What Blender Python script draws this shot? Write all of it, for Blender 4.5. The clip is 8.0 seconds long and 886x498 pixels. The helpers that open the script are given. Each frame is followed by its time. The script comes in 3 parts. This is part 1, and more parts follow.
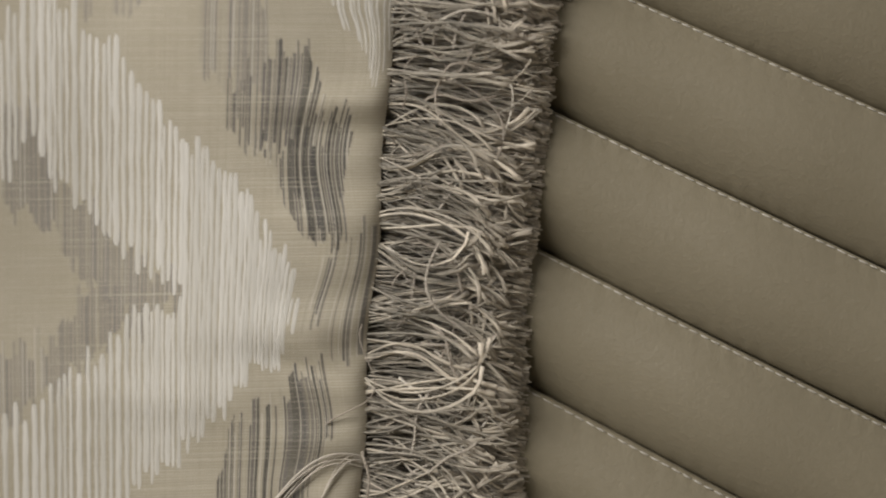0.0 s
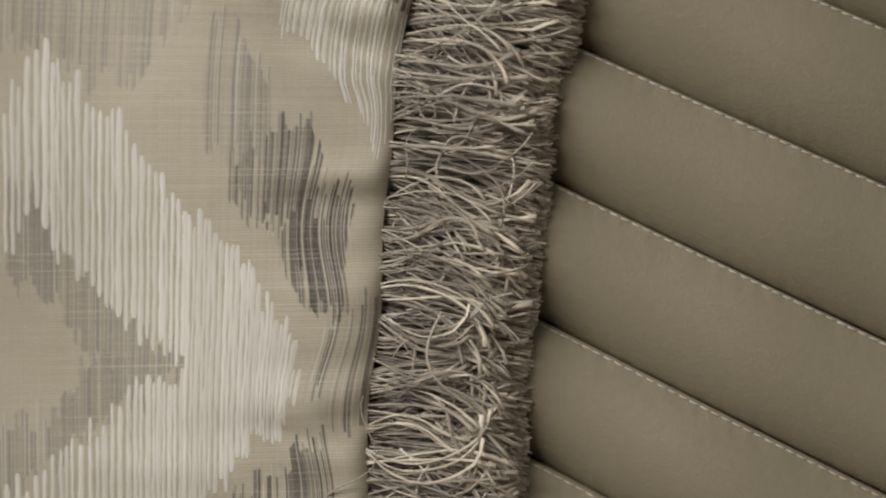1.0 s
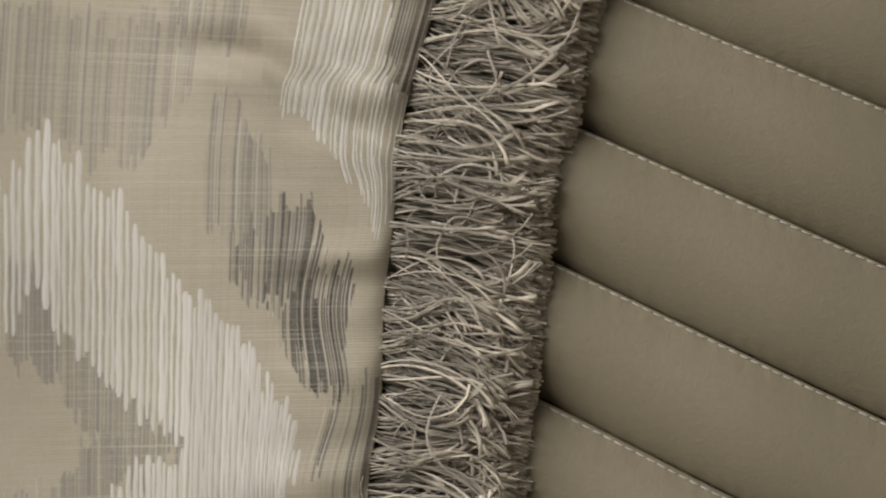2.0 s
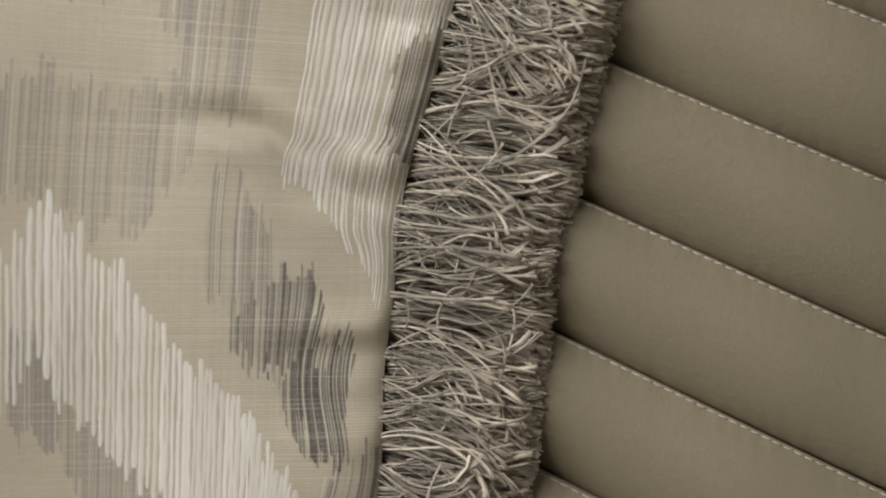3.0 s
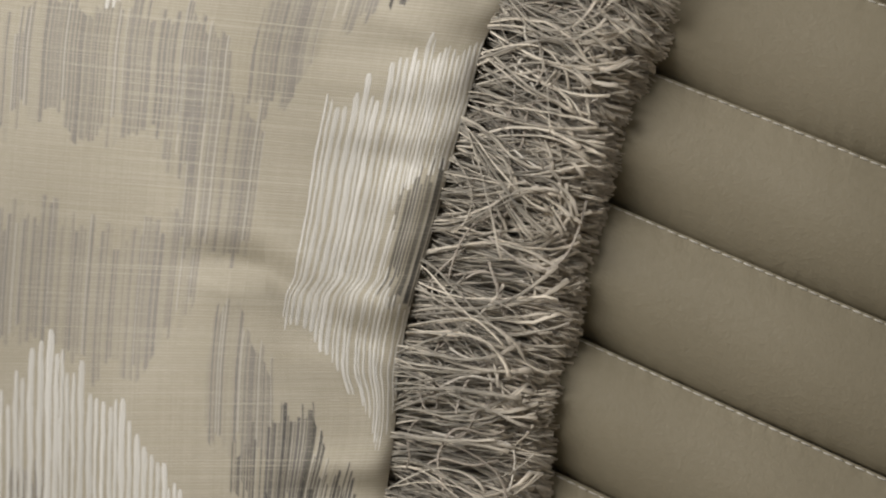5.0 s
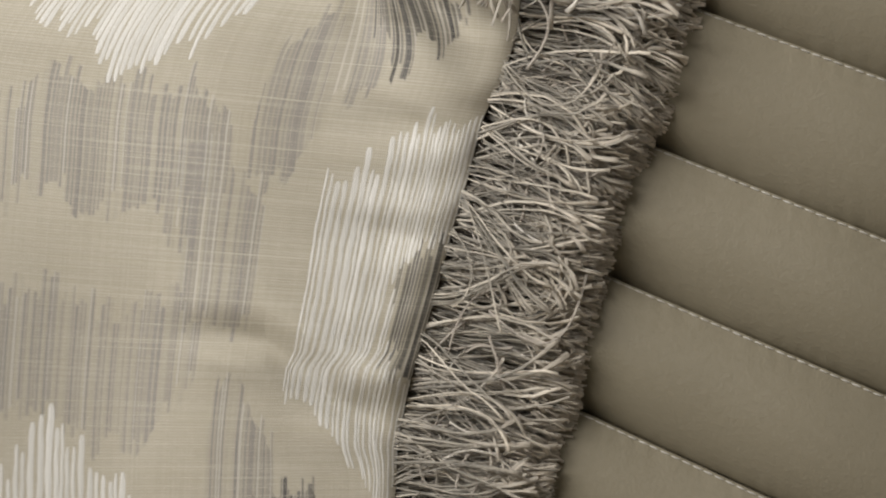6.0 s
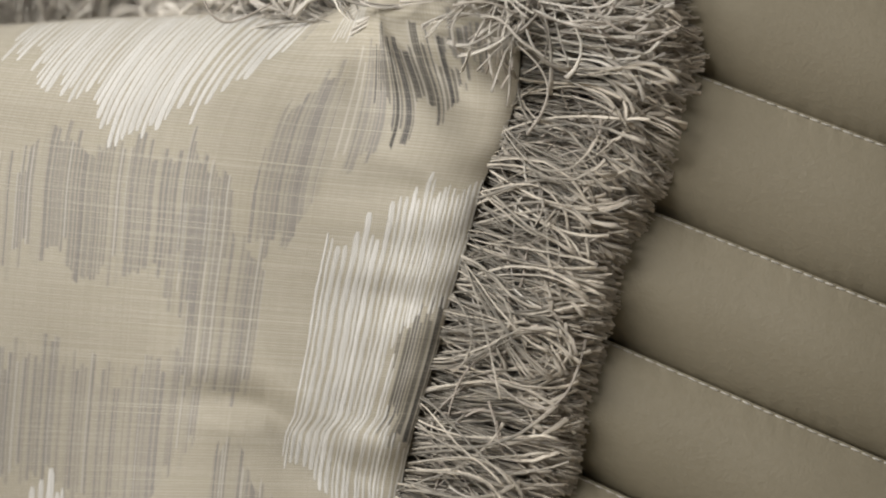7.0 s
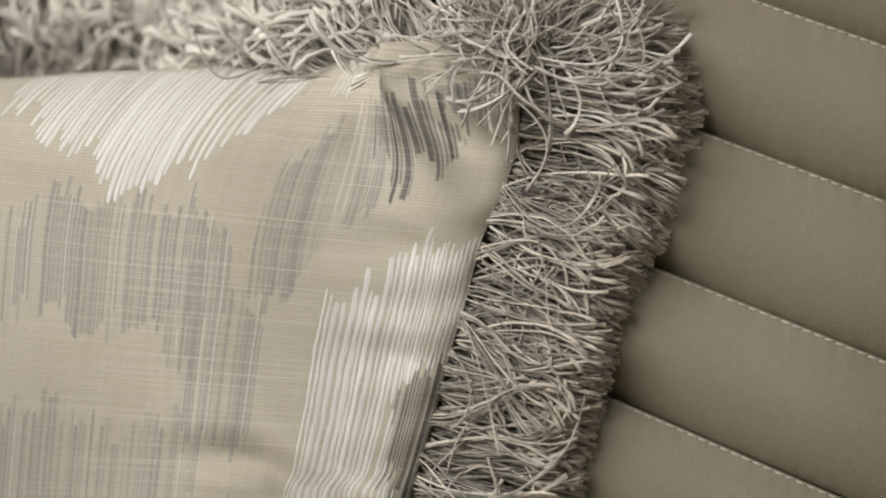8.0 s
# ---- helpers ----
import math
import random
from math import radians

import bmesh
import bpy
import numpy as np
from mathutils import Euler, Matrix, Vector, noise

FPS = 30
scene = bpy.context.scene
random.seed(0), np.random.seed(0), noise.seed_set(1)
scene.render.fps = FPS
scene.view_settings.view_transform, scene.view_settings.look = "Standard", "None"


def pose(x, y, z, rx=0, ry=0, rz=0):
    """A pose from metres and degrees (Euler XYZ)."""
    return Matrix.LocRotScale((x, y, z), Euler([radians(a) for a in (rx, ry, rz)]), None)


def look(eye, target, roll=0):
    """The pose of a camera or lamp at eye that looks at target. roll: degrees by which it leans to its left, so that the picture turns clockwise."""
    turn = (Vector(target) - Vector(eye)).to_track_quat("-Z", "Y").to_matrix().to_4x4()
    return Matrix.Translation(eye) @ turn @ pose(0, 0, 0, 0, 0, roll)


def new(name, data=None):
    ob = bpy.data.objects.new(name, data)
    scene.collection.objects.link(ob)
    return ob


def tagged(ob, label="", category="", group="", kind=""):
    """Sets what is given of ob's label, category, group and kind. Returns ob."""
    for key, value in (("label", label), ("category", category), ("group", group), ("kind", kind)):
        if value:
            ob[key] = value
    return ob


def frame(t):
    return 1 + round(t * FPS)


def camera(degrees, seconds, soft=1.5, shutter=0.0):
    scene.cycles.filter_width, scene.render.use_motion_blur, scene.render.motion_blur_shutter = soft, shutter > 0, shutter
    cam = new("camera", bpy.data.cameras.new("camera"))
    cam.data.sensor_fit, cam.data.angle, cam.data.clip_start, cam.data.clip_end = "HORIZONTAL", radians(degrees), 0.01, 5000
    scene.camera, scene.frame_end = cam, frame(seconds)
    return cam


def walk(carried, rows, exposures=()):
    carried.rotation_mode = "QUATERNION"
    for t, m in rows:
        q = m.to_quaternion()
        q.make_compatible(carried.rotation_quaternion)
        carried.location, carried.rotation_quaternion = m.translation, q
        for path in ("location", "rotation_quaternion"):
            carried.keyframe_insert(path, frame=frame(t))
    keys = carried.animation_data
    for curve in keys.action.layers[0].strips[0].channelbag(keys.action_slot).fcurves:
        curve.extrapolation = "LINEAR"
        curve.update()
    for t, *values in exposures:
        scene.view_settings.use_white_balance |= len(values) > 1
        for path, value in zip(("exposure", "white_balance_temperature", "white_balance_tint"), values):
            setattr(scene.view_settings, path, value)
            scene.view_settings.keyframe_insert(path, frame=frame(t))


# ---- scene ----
# ---------------------------------------------------------------- camera
cam = camera(22.0, 8.0, soft=2.1)
cam.data.dof.use_dof = True
cam.data.dof.focus_distance = 0.674
cam.data.dof.aperture_fstop = 4.2
PATH = [
    (0, pose(-0.00026, -0.68551, 0.77924, 86.184, 0, 0.066) @ pose(0, 0, 0, 0, 0, -0.400)),
    (0.5, pose(-0.00028, -0.68623, 0.78421, 86.611, 0, 0.071) @ pose(0, 0, 0, 0, 0, -0.334)),
    (1, pose(-0.00031, -0.68774, 0.78977, 87.099, 0, 0.078) @ pose(0, 0, 0, 0, 0, -0.294)),
    (1.5, pose(-0.00001, -0.68759, 0.79590, 87.635, 0, 0.102) @ pose(0, 0, 0, 0, 0, -0.264)),
    (3, pose(0.00020, -0.68864, 0.81161, 89.006, 0, 0.129) @ pose(0, 0, 0, 0, 0, -0.088)),
    (3.5, pose(0.00045, -0.68955, 0.81713, 89.490, 0, 0.158) @ pose(0, 0, 0, 0, 0, -0.035)),
    (4, pose(0.00036, -0.69023, 0.82227, 89.931, 0, 0.155) @ pose(0, 0, 0, 0, 0, 0.027)),
    (4.5, pose(0.00030, -0.69025, 0.82699, 90.346, 0, 0.154) @ pose(0, 0, 0, 0, 0, 0.087)),
    (6, pose(0.00010, -0.69146, 0.84283, 91.719, 0, 0.151) @ pose(0, 0, 0, 0, 0, 0.186)),
    (6.5, pose(0.00007, -0.69322, 0.84788, 92.157, 0, 0.144) @ pose(0, 0, 0, 0, 0, 0.218)),
    (7, pose(-0.00013, -0.69344, 0.85220, 92.540, 0, 0.127) @ pose(0, 0, 0, 0, 0, 0.265)),
    (7.5, pose(-0.00018, -0.69413, 0.85626, 92.890, 0, 0.127) @ pose(0, 0, 0, 0, 0, 0.294)),
    (8, pose(0.00002, -0.69347, 0.86040, 93.242, 0, 0.128) @ pose(0, 0, 0, 0, 0, 0.332)),
]
walk(cam, PATH, [(0.0, -0.06, 6640, 10), (4.0, 0.02, 6530, 10), (8.0, 0.12, 6360, 10)])

# ---------------------------------------------------------------- light
world = bpy.data.worlds.new("daylight")
scene.world = world
world.use_nodes = True
wn = world.node_tree
sky = wn.nodes.new("ShaderNodeTexSky")
sky.sky_type = "NISHITA"
sky.sun_disc = False
sky.sun_elevation, sky.sun_rotation = radians(40), radians(200)
wn.nodes["Background"].inputs["Strength"].default_value = 0.1
wn.links.new(sky.outputs[0], wn.nodes["Background"].inputs[0])

lamp_data = bpy.data.lights.new("window_light", "AREA")
lamp_data.shape, lamp_data.size, lamp_data.size_y = "RECTANGLE", 1.5, 1.0
lamp_data.energy = 73
lamp_data.color = (1.0, 0.965, 0.915)
window_light = new("window_light", lamp_data)
window_light.matrix_world = look((-1.38, -1.70, 2.0), (0.1, 0.0, 0.8))

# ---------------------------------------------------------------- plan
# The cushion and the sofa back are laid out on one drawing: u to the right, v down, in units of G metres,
# h is the height in metres above the plane of the sofa back.
G = 0.26 / 1568
Z0 = 0.7386
SEAT = 0.478


def at(u, v, h):
    u, v, h = np.broadcast_arrays(np.asarray(u, float), np.asarray(v, float), np.asarray(h, float))
    k = v / 1000
    x = G * ((u - 784) * (1.0317 - 0.0118 * k - h / 0.69) - 8.68 + 4.70 * k)
    z = Z0 - G * (v + 20.76 + 17.88 * k - 5.16 * k * k - 1.17 * (u - 784) / 1000 - 441)
    return np.stack([x, -h, z], -1)


def smooth(x):
    x = np.clip(x, 0, 1)
    return x * x * (3 - 2 * x)


EDGE = [(-900, 915), (-789, 935), (-719, 925), (-609, 885), (-549, 852), (-457, 832), (-357, 800), (-257, 775), (-127, 735), (-77, 722),
        (0, 705), (110, 695), (180, 690), (300, 680), (440, 668), (540, 655), (640, 648), (740, 642), (860, 632), (1850, 600)]
TIPS = [(-900, 1222), (-769, 1245), (-709, 1218), (-619, 1176), (-559, 1142), (-437, 1097), (-327, 1075), (-207, 1045), (-87, 1020),
        (0, 992), (110, 980), (200, 968), (330, 952), (400, 942), (520, 931), (640, 927), (882, 920), (1850, 890)]
TOP = [(-2100, -860), (0, -864), (200, -880), (400, -884), (530, -862), (640, -892), (750, -896), (880, -888)]


def knots(table, x):
    a = np.array(table, float)
    return sum(np.interp(np.asarray(x, float) + d, a[:, 0], a[:, 1]) for d in (-24, 0, 24)) / 3


RIGHT, WIDE, UPPER, LOWER = 670, 2714, -860, 1850
REST = 0.0085  # the cushion rests on the crowns of the channels


def channel_base(u):
    """How far the sofa back stands forward: it rises beside the cushion, then rolls away."""
    w = (np.asarray(u, float) - 960) / 608
    away = np.clip((np.asarray(u, float) - 1080) / 488, 0, 1.15)
    return 0.0055 * (w + np.sqrt(w * w + 0.03)) - 0.007 * away * away - 0.070 * smooth((850 - np.asarray(u, float)) / 560)


def cloth(c, v):
    """A point of the front cover: thread c from the left, v down along it. Gives u, v and h."""
    c, v = np.broadcast_arrays(np.asarray(c, float), np.asarray(v, float))
    de, dl, dt, db = RIGHT - c, c - (RIGHT - WIDE), v - UPPER, LOWER - v
    lean = 0.28 + 0.72 * np.clip(c / RIGHT, 0, 1) ** 2
    u = c + lean * (knots(EDGE, v) - RIGHT) * smooth(dl / 600)
    u = u + 0.0023 * np.maximum(0, -600 - v) ** 2 * (1 - smooth((c - 300) / 260)) * smooth((c + 800) / 600)
    # the threads are gathered towards the corner, and drawn across where the long fold meets the seam
    u = u - 62 * smooth((-640 - v) / 170) * np.exp(-((c - 575) / 75) ** 2)
    u = u - 15 * smooth((v + 150) / 40) * smooth((90 - v) / 150) * smooth((c - 430) / 80) * smooth(de / 60)
    u = u + 13 * np.sin((v - 20) / 52) * np.exp(-((de - 90) / 80) ** 2) * smooth(v / 60 + 0.2) * smooth((900 - v) / 100)
    h = REST + 0.0115 + 0.0035 * (0.6 + 0.4 * (1 - np.exp(-np.maximum(de, 0) / 16))) * (1 - np.exp(-np.maximum(db, 0) / 16)) * (1 - np.exp(-np.maximum(dl, 0) / 16))
    h = h + 0.0030 * (1 - np.exp(-np.maximum(de, 0) / 26)) - 0.0030
    h = h + 0.007 * smooth(de / 420) * smooth(dl / 400) * smooth(db / 300)
    h = h + 0.030 * smooth((de - 350) / 1000) * smooth(dl / 1000) * smooth(dt / 900) * smooth(db / 900)
    h = h - 0.007 * (1 - smooth(dt / 650)) * smooth(de / 300)
    turn = 1 - np.clip(dt / 190, 0, 1)
    h = h - (0.021 + 0.034 * smooth((520 - c) / 500)) * (1 - np.sqrt(1 - turn * turn)) * smooth((de - 110) / 300)
    # the long fold, from the middle of the cover to its seam
    line = np.interp(u, [250, 380, 470, 570, 690, 760], [-196, -176, -160, -108, -40, -10])
    on = smooth((u - 270) / 140) * smooth((790 - u) / 120)
    off = (v - line) * 0.9
    steep = smooth((u - 420) / 170)
    h = h + on * (1 - steep) * (-0.0026 * np.exp(-(off / 26) ** 2) + 0.0016 * np.exp(-((off + 58) / 38) ** 2) + 0.0018 * np.exp(-((off - 38) / 26) ** 2))
    h = h + on * steep * (0.0042 * np.exp(-((off + 52) / 40) ** 2) - 0.0036 * np.exp(-((off - 32) / 32) ** 2))
    # puckers along the seam
    near = np.exp(-np.maximum(de, 0) / 105) * (1 - np.exp(-np.maximum(de, 0) / 22))
    wob = np.sin(v / 27 + 1.3 * np.sin(v / 91)) + 0.7 * np.sin(v / 15.3 + 2)
    h = h + 0.0011 * near * wob + 0.0009 * np.exp(-((de - 105) / 70) ** 2) * np.sin(v / 33.0 + 0.9 + de / 70)
    # creases at the corner
    for cu, cv, turned, long, thick, amp in ((540, -735, -1.05, 90, 28, 0.0060), (592, -735, -0.95, 70, 20, -0.0035), (600, -665, -0.6, 110, 30, -0.0040), (480, -700, -1.1, 70, 26, -0.0016), (600, -560, -0.5, 90, 22, 0.002), (440, -815, -0.2, 80, 26, -0.002),
                                             (600, -345, -0.35, 70, 20, -0.0012), (600, -395, -0.35, 70, 24, 0.0012), (590, 178, -0.1, 80, 26, 0.0014), (560, 222, -0.05, 90, 22, -0.0008),
                                             (300, 690, -0.12, 220, 40, 0.0010), (560, 640, -0.25, 100, 22, -0.0014), (580, 770, -0.15, 90, 26, 0.0014)):
        a, b = c - cu, v - cv
        p, q = a * math.cos(turned) - b * math.sin(turned), a * math.sin(turned) + b * math.cos(turned)
        h = h + amp * np.exp(-(p / long) ** 2 - (q / thick) ** 2)
    h = h + 0.0012 * np.sin(u / 130 + v / 210 + 1) * np.sin(v / 150 - u / 300) * smooth(de / 100)
    top = knots(TOP, u) - UPPER
    return u, v + top * np.exp(-np.maximum(dt, 0) / 90), np.maximum(h, REST + 0.004 + channel_base(u))


def seam(k, u):
    """The line of seam number k of the sofa back."""
    u = np.asarray(u, float)
    return -719 - 8 * float(smooth(2 - k)) + 268 * (k - 1) + (0.372 + 0.028 * (k - 1)) * (u - 1300)


# ---------------------------------------------------------------- materials
def material(name, rough=0.6, metal=0.0):
    m = bpy.data.materials.new(name)
    m.use_nodes = True
    t = m.node_tree
    b = t.nodes["Principled BSDF"]
    b.inputs["Roughness"].default_value = rough
    b.inputs["Metallic"].default_value = metal
    return m, t, b


def node(t, kind, **values):
    n = t.nodes.new("ShaderNode" + kind)
    for key, value in values.items():
        if key in n.inputs:
            n.inputs[key].default_value = value
    return n


def ramp(t, stops, source):
    n = t.nodes.new("ShaderNodeValToRGB")
    e = n.color_ramp.elements
    while len(e) < len(stops):
        e.new(0.5)
    for s, (p, c) in zip(e, stops):
        s.position, s.color = p, (*c, 1) if len(c) == 3 else c
    t.links.new(source, n.inputs[0])
    return n.outputs[0]


def mixed(t, factor, a, b, how="MIX"):
    n = t.nodes.new("ShaderNodeMix")
    n.data_type, n.blend_type = "RGBA", how
    for value, slot in ((factor, n.inputs[0]), (a, n.inputs[6]), (b, n.inputs[7])):
        if hasattr(value, "links"):
            t.links.new(value, slot)
        elif isinstance(value, tuple):
            slot.default_value = (*value, 1)
        else:
            slot.default_value = value
    return n.outputs[2]


def sums(t, how, a, b):
    n = t.nodes.new("ShaderNodeMath")
    n.operation = how
    for value, slot in ((a, n.inputs[0]), (b, n.inputs[1])):
        if hasattr(value, "links"):
            t.links.new(value, slot)
        else:
            slot.default_value = value
    return n.outputs[0]


def scaled(t, source, scale):
    n = t.nodes.new("ShaderNodeMapping")
    n.inputs["Scale"].default_value = scale
    t.links.new(source, n.inputs[0])
    return n.outputs[0]


def noise_of(t, vector, scale, detail=3.0, rough=0.55):
    n = node(t, "TexNoise", Scale=scale, Detail=detail, Roughness=rough)
    t.links.new(vector, n.inputs["Vector"])
    return n.outputs[0]


def relief(t, b, height, strength, distance):
    n = node(t, "Bump", Strength=strength, Distance=distance)
    t.links.new(height, n.inputs["Height"])
    t.links.new(n.outputs[0], b.inputs["Normal"])


def make_leather():
    m, t, b = material("taupe_leather", 0.42)
    place = t.nodes.new("ShaderNodeTexCoord").outputs["Object"]
    broad = noise_of(t, place, 9, 2)
    fine = noise_of(t, place, 420, 4, 0.6)
    t.links.new(mixed(t, 0.25, ramp(t, [(0.3, (0.196, 0.171, 0.119)), (0.7, (0.230, 0.201, 0.143))], broad),
                      ramp(t, [(0.3, (0.184, 0.163, 0.116)), (0.7, (0.236, 0.211, 0.153))], fine)), b.inputs["Base Color"])
    cells = t.nodes.new("ShaderNodeTexVoronoi")
    cells.inputs["Scale"].default_value = 900
    t.links.new(place, cells.inputs["Vector"])
    creases = noise_of(t, scaled(t, place, (1.0, 1.0, 1.5)), 330, 3, 0.6)
    grain = sums(t, "ADD", sums(t, "MULTIPLY", cells.outputs[0], 0.35), sums(t, "MULTIPLY", creases, 0.6))
    relief(t, b, grain, 0.24, 0.0008)
    t.links.new(ramp(t, [(0.3, (0.42,) * 3), (0.7, (0.56,) * 3)], fine), b.inputs["Roughness"])
    b.inputs["Specular IOR Level"].default_value = 0.38
    return m


def make_cover():
    m, t, b = material("ikat_cloth", 0.75)
    uv = t.nodes.new("ShaderNodeUVMap").outputs[0]
    mask = node(t, "Attribute")
    mask.attribute_name = "dyed"
    dark = mask.outputs["Fac"]
    kind = node(t, "Attribute")
    kind.attribute_name = "deep"
    # weft ribs, a rib every 0.8 mm, uneven
    wav = noise_of(t, scaled(t, uv, (18, 60, 1)), 1.0, 2)
    sep = t.nodes.new("ShaderNodeSeparateXYZ")
    t.links.new(uv, sep.inputs[0])
    phase = sums(t, "ADD", sums(t, "MULTIPLY", sep.outputs[1], 7600.0), sums(t, "MULTIPLY", wav, 16.0))
    rib = sums(t, "MULTIPLY_ADD", sums(t, "SINE", phase, 0), 0.5)
    rib.node.inputs[2].default_value = 0.5
    warp = sums(t, "MULTIPLY_ADD", sums(t, "SINE", sums(t, "MULTIPLY", sep.outputs[0], 13000.0), 0), 0.5)
    warp.node.inputs[2].default_value = 0.5
    patchy = noise_of(t, scaled(t, uv, (420, 900, 1)), 1.0, 2, 0.6)
    rib = sums(t, "MULTIPLY", rib, ramp(t, [(0.3, (0.35,) * 3), (0.65, (1.0,) * 3)], patchy))
    rib = sums(t, "MULTIPLY", rib, sums(t, "ADD", sums(t, "MULTIPLY", warp, 0.45), 0.6))
    slub = noise_of(t, scaled(t, uv, (9, 2300, 1)), 1.0, 2, 0.7)
    slub_far = noise_of(t, scaled(t, uv, (14, 520, 1)), 1.0, 2, 0.6)
    thread = noise_of(t, scaled(t, uv, (1500, 12, 1)), 1.0, 2, 0.6)
    broad = noise_of(t, uv, 40, 3)
    tan = mixed(t, rib, (0.350, 0.310, 0.243), (0.525, 0.480, 0.40))
    tan = mixed(t, sums(t, "MULTIPLY", ramp(t, [(0.54, (0, 0, 0)), (0.68, (1, 1, 1))], slub), 0.6), tan, (0.63, 0.595, 0.50))
    tan = mixed(t, sums(t, "MULTIPLY", ramp(t, [(0.35, (1, 1, 1)), (0.5, (0, 0, 0))], slub_far), 0.35), tan, (0.37, 0.335, 0.245))
    tan = mixed(t, 0.25, tan, ramp(t, [(0.3, (0.38, 0.34, 0.24)), (0.7, (0.53, 0.49, 0.39))], broad))
    tan = mixed(t, 0.16, tan, ramp(t, [(0.3, (0.32, 0.29, 0.21)), (0.7, (0.58, 0.545, 0.45))], thread))
    pale = node(t, "Attribute")
    pale.attribute_name = "pale"
    tan = mixed(t, sums(t, "MULTIPLY", pale.outputs["Fac"], 0.55), tan, (0.60, 0.565, 0.49))
    grey = mixed(t, kind.outputs["Fac"], (0.225, 0.213, 0.213), (0.05, 0.047, 0.043))
    cut = sums(t, "MULTIPLY", dark, ramp(t, [(0.26, (0.45,) * 3), (0.5, (1, 1, 1))], sums(t, "SUBTRACT", 1.0, sums(t, "MULTIPLY", rib, 0.8))))
    cut = sums(t, "MULTIPLY", cut, ramp(t, [(0.57, (1, 1, 1)), (0.67, (0.15,) * 3)], slub))
    fine = noise_of(t, scaled(t, uv, (2600, 30, 1)), 1.0, 1, 0.5)
    cut = sums(t, "MULTIPLY", cut, ramp(t, [(0.36, (0.75,) * 3), (0.56, (1, 1, 1))], fine))
    cut = sums(t, "MAXIMUM", cut, sums(t, "MULTIPLY", sums(t, "MULTIPLY", dark, kind.outputs["Fac"]), 0.6))
    t.links.new(mixed(t, cut, tan, grey), b.inputs["Base Color"])
    relief(t, b, sums(t, "ADD", sums(t, "ADD", rib, sums(t, "MULTIPLY", warp, 0.3)), sums(t, "MULTIPLY", slub, 1.0)), 0.35, 0.0002)
    b.inputs["Sheen Weight"].default_value = 0.15
    return m


def make_yarn(name, low, high, fibre, rough=0.6, per_object=False, frayed_lit=0.0):
    m, t, b = material(name, rough)
    if per_object:
        pick = t.nodes.new("ShaderNodeObjectInfo").outputs["Random"]
    else:
        pick = t.nodes.new("ShaderNodeNewGeometry").outputs["Random Per Island"]
    place = t.nodes.new("ShaderNodeTexCoord").outputs["Object"]
    grain = noise_of(t, scaled(t, place, fibre), 1.0, 3, 0.65)
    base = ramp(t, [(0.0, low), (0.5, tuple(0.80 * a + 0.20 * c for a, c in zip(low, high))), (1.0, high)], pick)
    colour = mixed(t, 0.28 if frayed_lit else 0.35, base, mixed(t, grain, tuple(c * 0.6 for c in low), tuple(min(0.9, c * 1.15) for c in high)))
    if frayed_lit:
        # cut ends open into paler fibres, the ramp also paints tips lit against shaded roots, and the dye varies from
        # tuft to tuft
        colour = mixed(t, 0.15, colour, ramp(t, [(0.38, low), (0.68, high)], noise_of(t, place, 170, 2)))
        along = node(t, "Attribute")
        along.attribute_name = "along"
        colour = mixed(t, sums(t, "MULTIPLY", ramp(t, [(0.62, (0, 0, 0)), (1.0, (1, 1, 1))], along.outputs["Fac"]), frayed_lit), colour, high)
    t.links.new(colour, b.inputs["Base Color"])
    relief(t, b, grain, 0.9 if frayed_lit else 0.5, 0.0003)
    b.inputs["Sheen Weight"].default_value = 0.2
    return m


def make_paint(name, colour, rough=0.8):
    m, t, b = material(name, rough)
    place = t.nodes.new("ShaderNodeTexCoord").outputs["Object"]
    n = noise_of(t, place, 6, 4)
    t.links.new(ramp(t, [(0.3, tuple(c * 0.93 for c in colour)), (0.7, colour)], n), b.inputs["Base Color"])
    relief(t, b, noise_of(t, place, 160, 3), 0.15, 0.001)
    return m


LEATHER = make_leather()
COVER = make_cover()
WHITE = make_yarn("ivory_yarn", (0.57, 0.55, 0.50), (0.70, 0.68, 0.635), (2600, 2600, 90), 0.6, True)
# lighter copy of the taupe strand: puts the corner's and top's light into colour
LIT_STRAND = make_yarn("lit_taupe_strand", (0.22, 0.185, 0.15), (0.86, 0.80, 0.70), (700, 2500, 2500), 0.6, frayed_lit=0.5)
STRAND = make_yarn("taupe_strand", (0.026, 0.018, 0.012), (0.84, 0.745, 0.615), (700, 2500, 2500), 0.6, frayed_lit=0.45)
LOOSE = make_yarn("pale_strand", (0.22, 0.165, 0.125), (0.82, 0.76, 0.67), (300, 2200, 2200), 0.6, True)
STITCH = make_yarn("beige_thread", (0.38, 0.355, 0.31), (0.50, 0.475, 0.425), (900, 900, 900), 0.5, True)
WALL = make_paint("wall_paint", (0.36, 0.355, 0.345))
FLOOR = make_paint("floor_oak", (0.28, 0.20, 0.13), 0.5)
BACKING = make_paint("backing_cloth", (0.42, 0.37, 0.26))


# ---------------------------------------------------------------- helpers
def mesh_of(name, verts, faces, mat, smooth_faces=True):
    me = bpy.data.meshes.new(name)
    me.from_pydata(np.asarray(verts).tolist(), [], [list(f) for f in faces])
    if smooth_faces:
        me.polygons.foreach_set("use_smooth", [True] * len(me.polygons))
    me.materials.append(mat)
    me.update()
    return me


def part_of(name, me, parent, label=""):
    ob = new(name, me)
    ob.parent = parent
    return tagged(ob, label) if label else ob


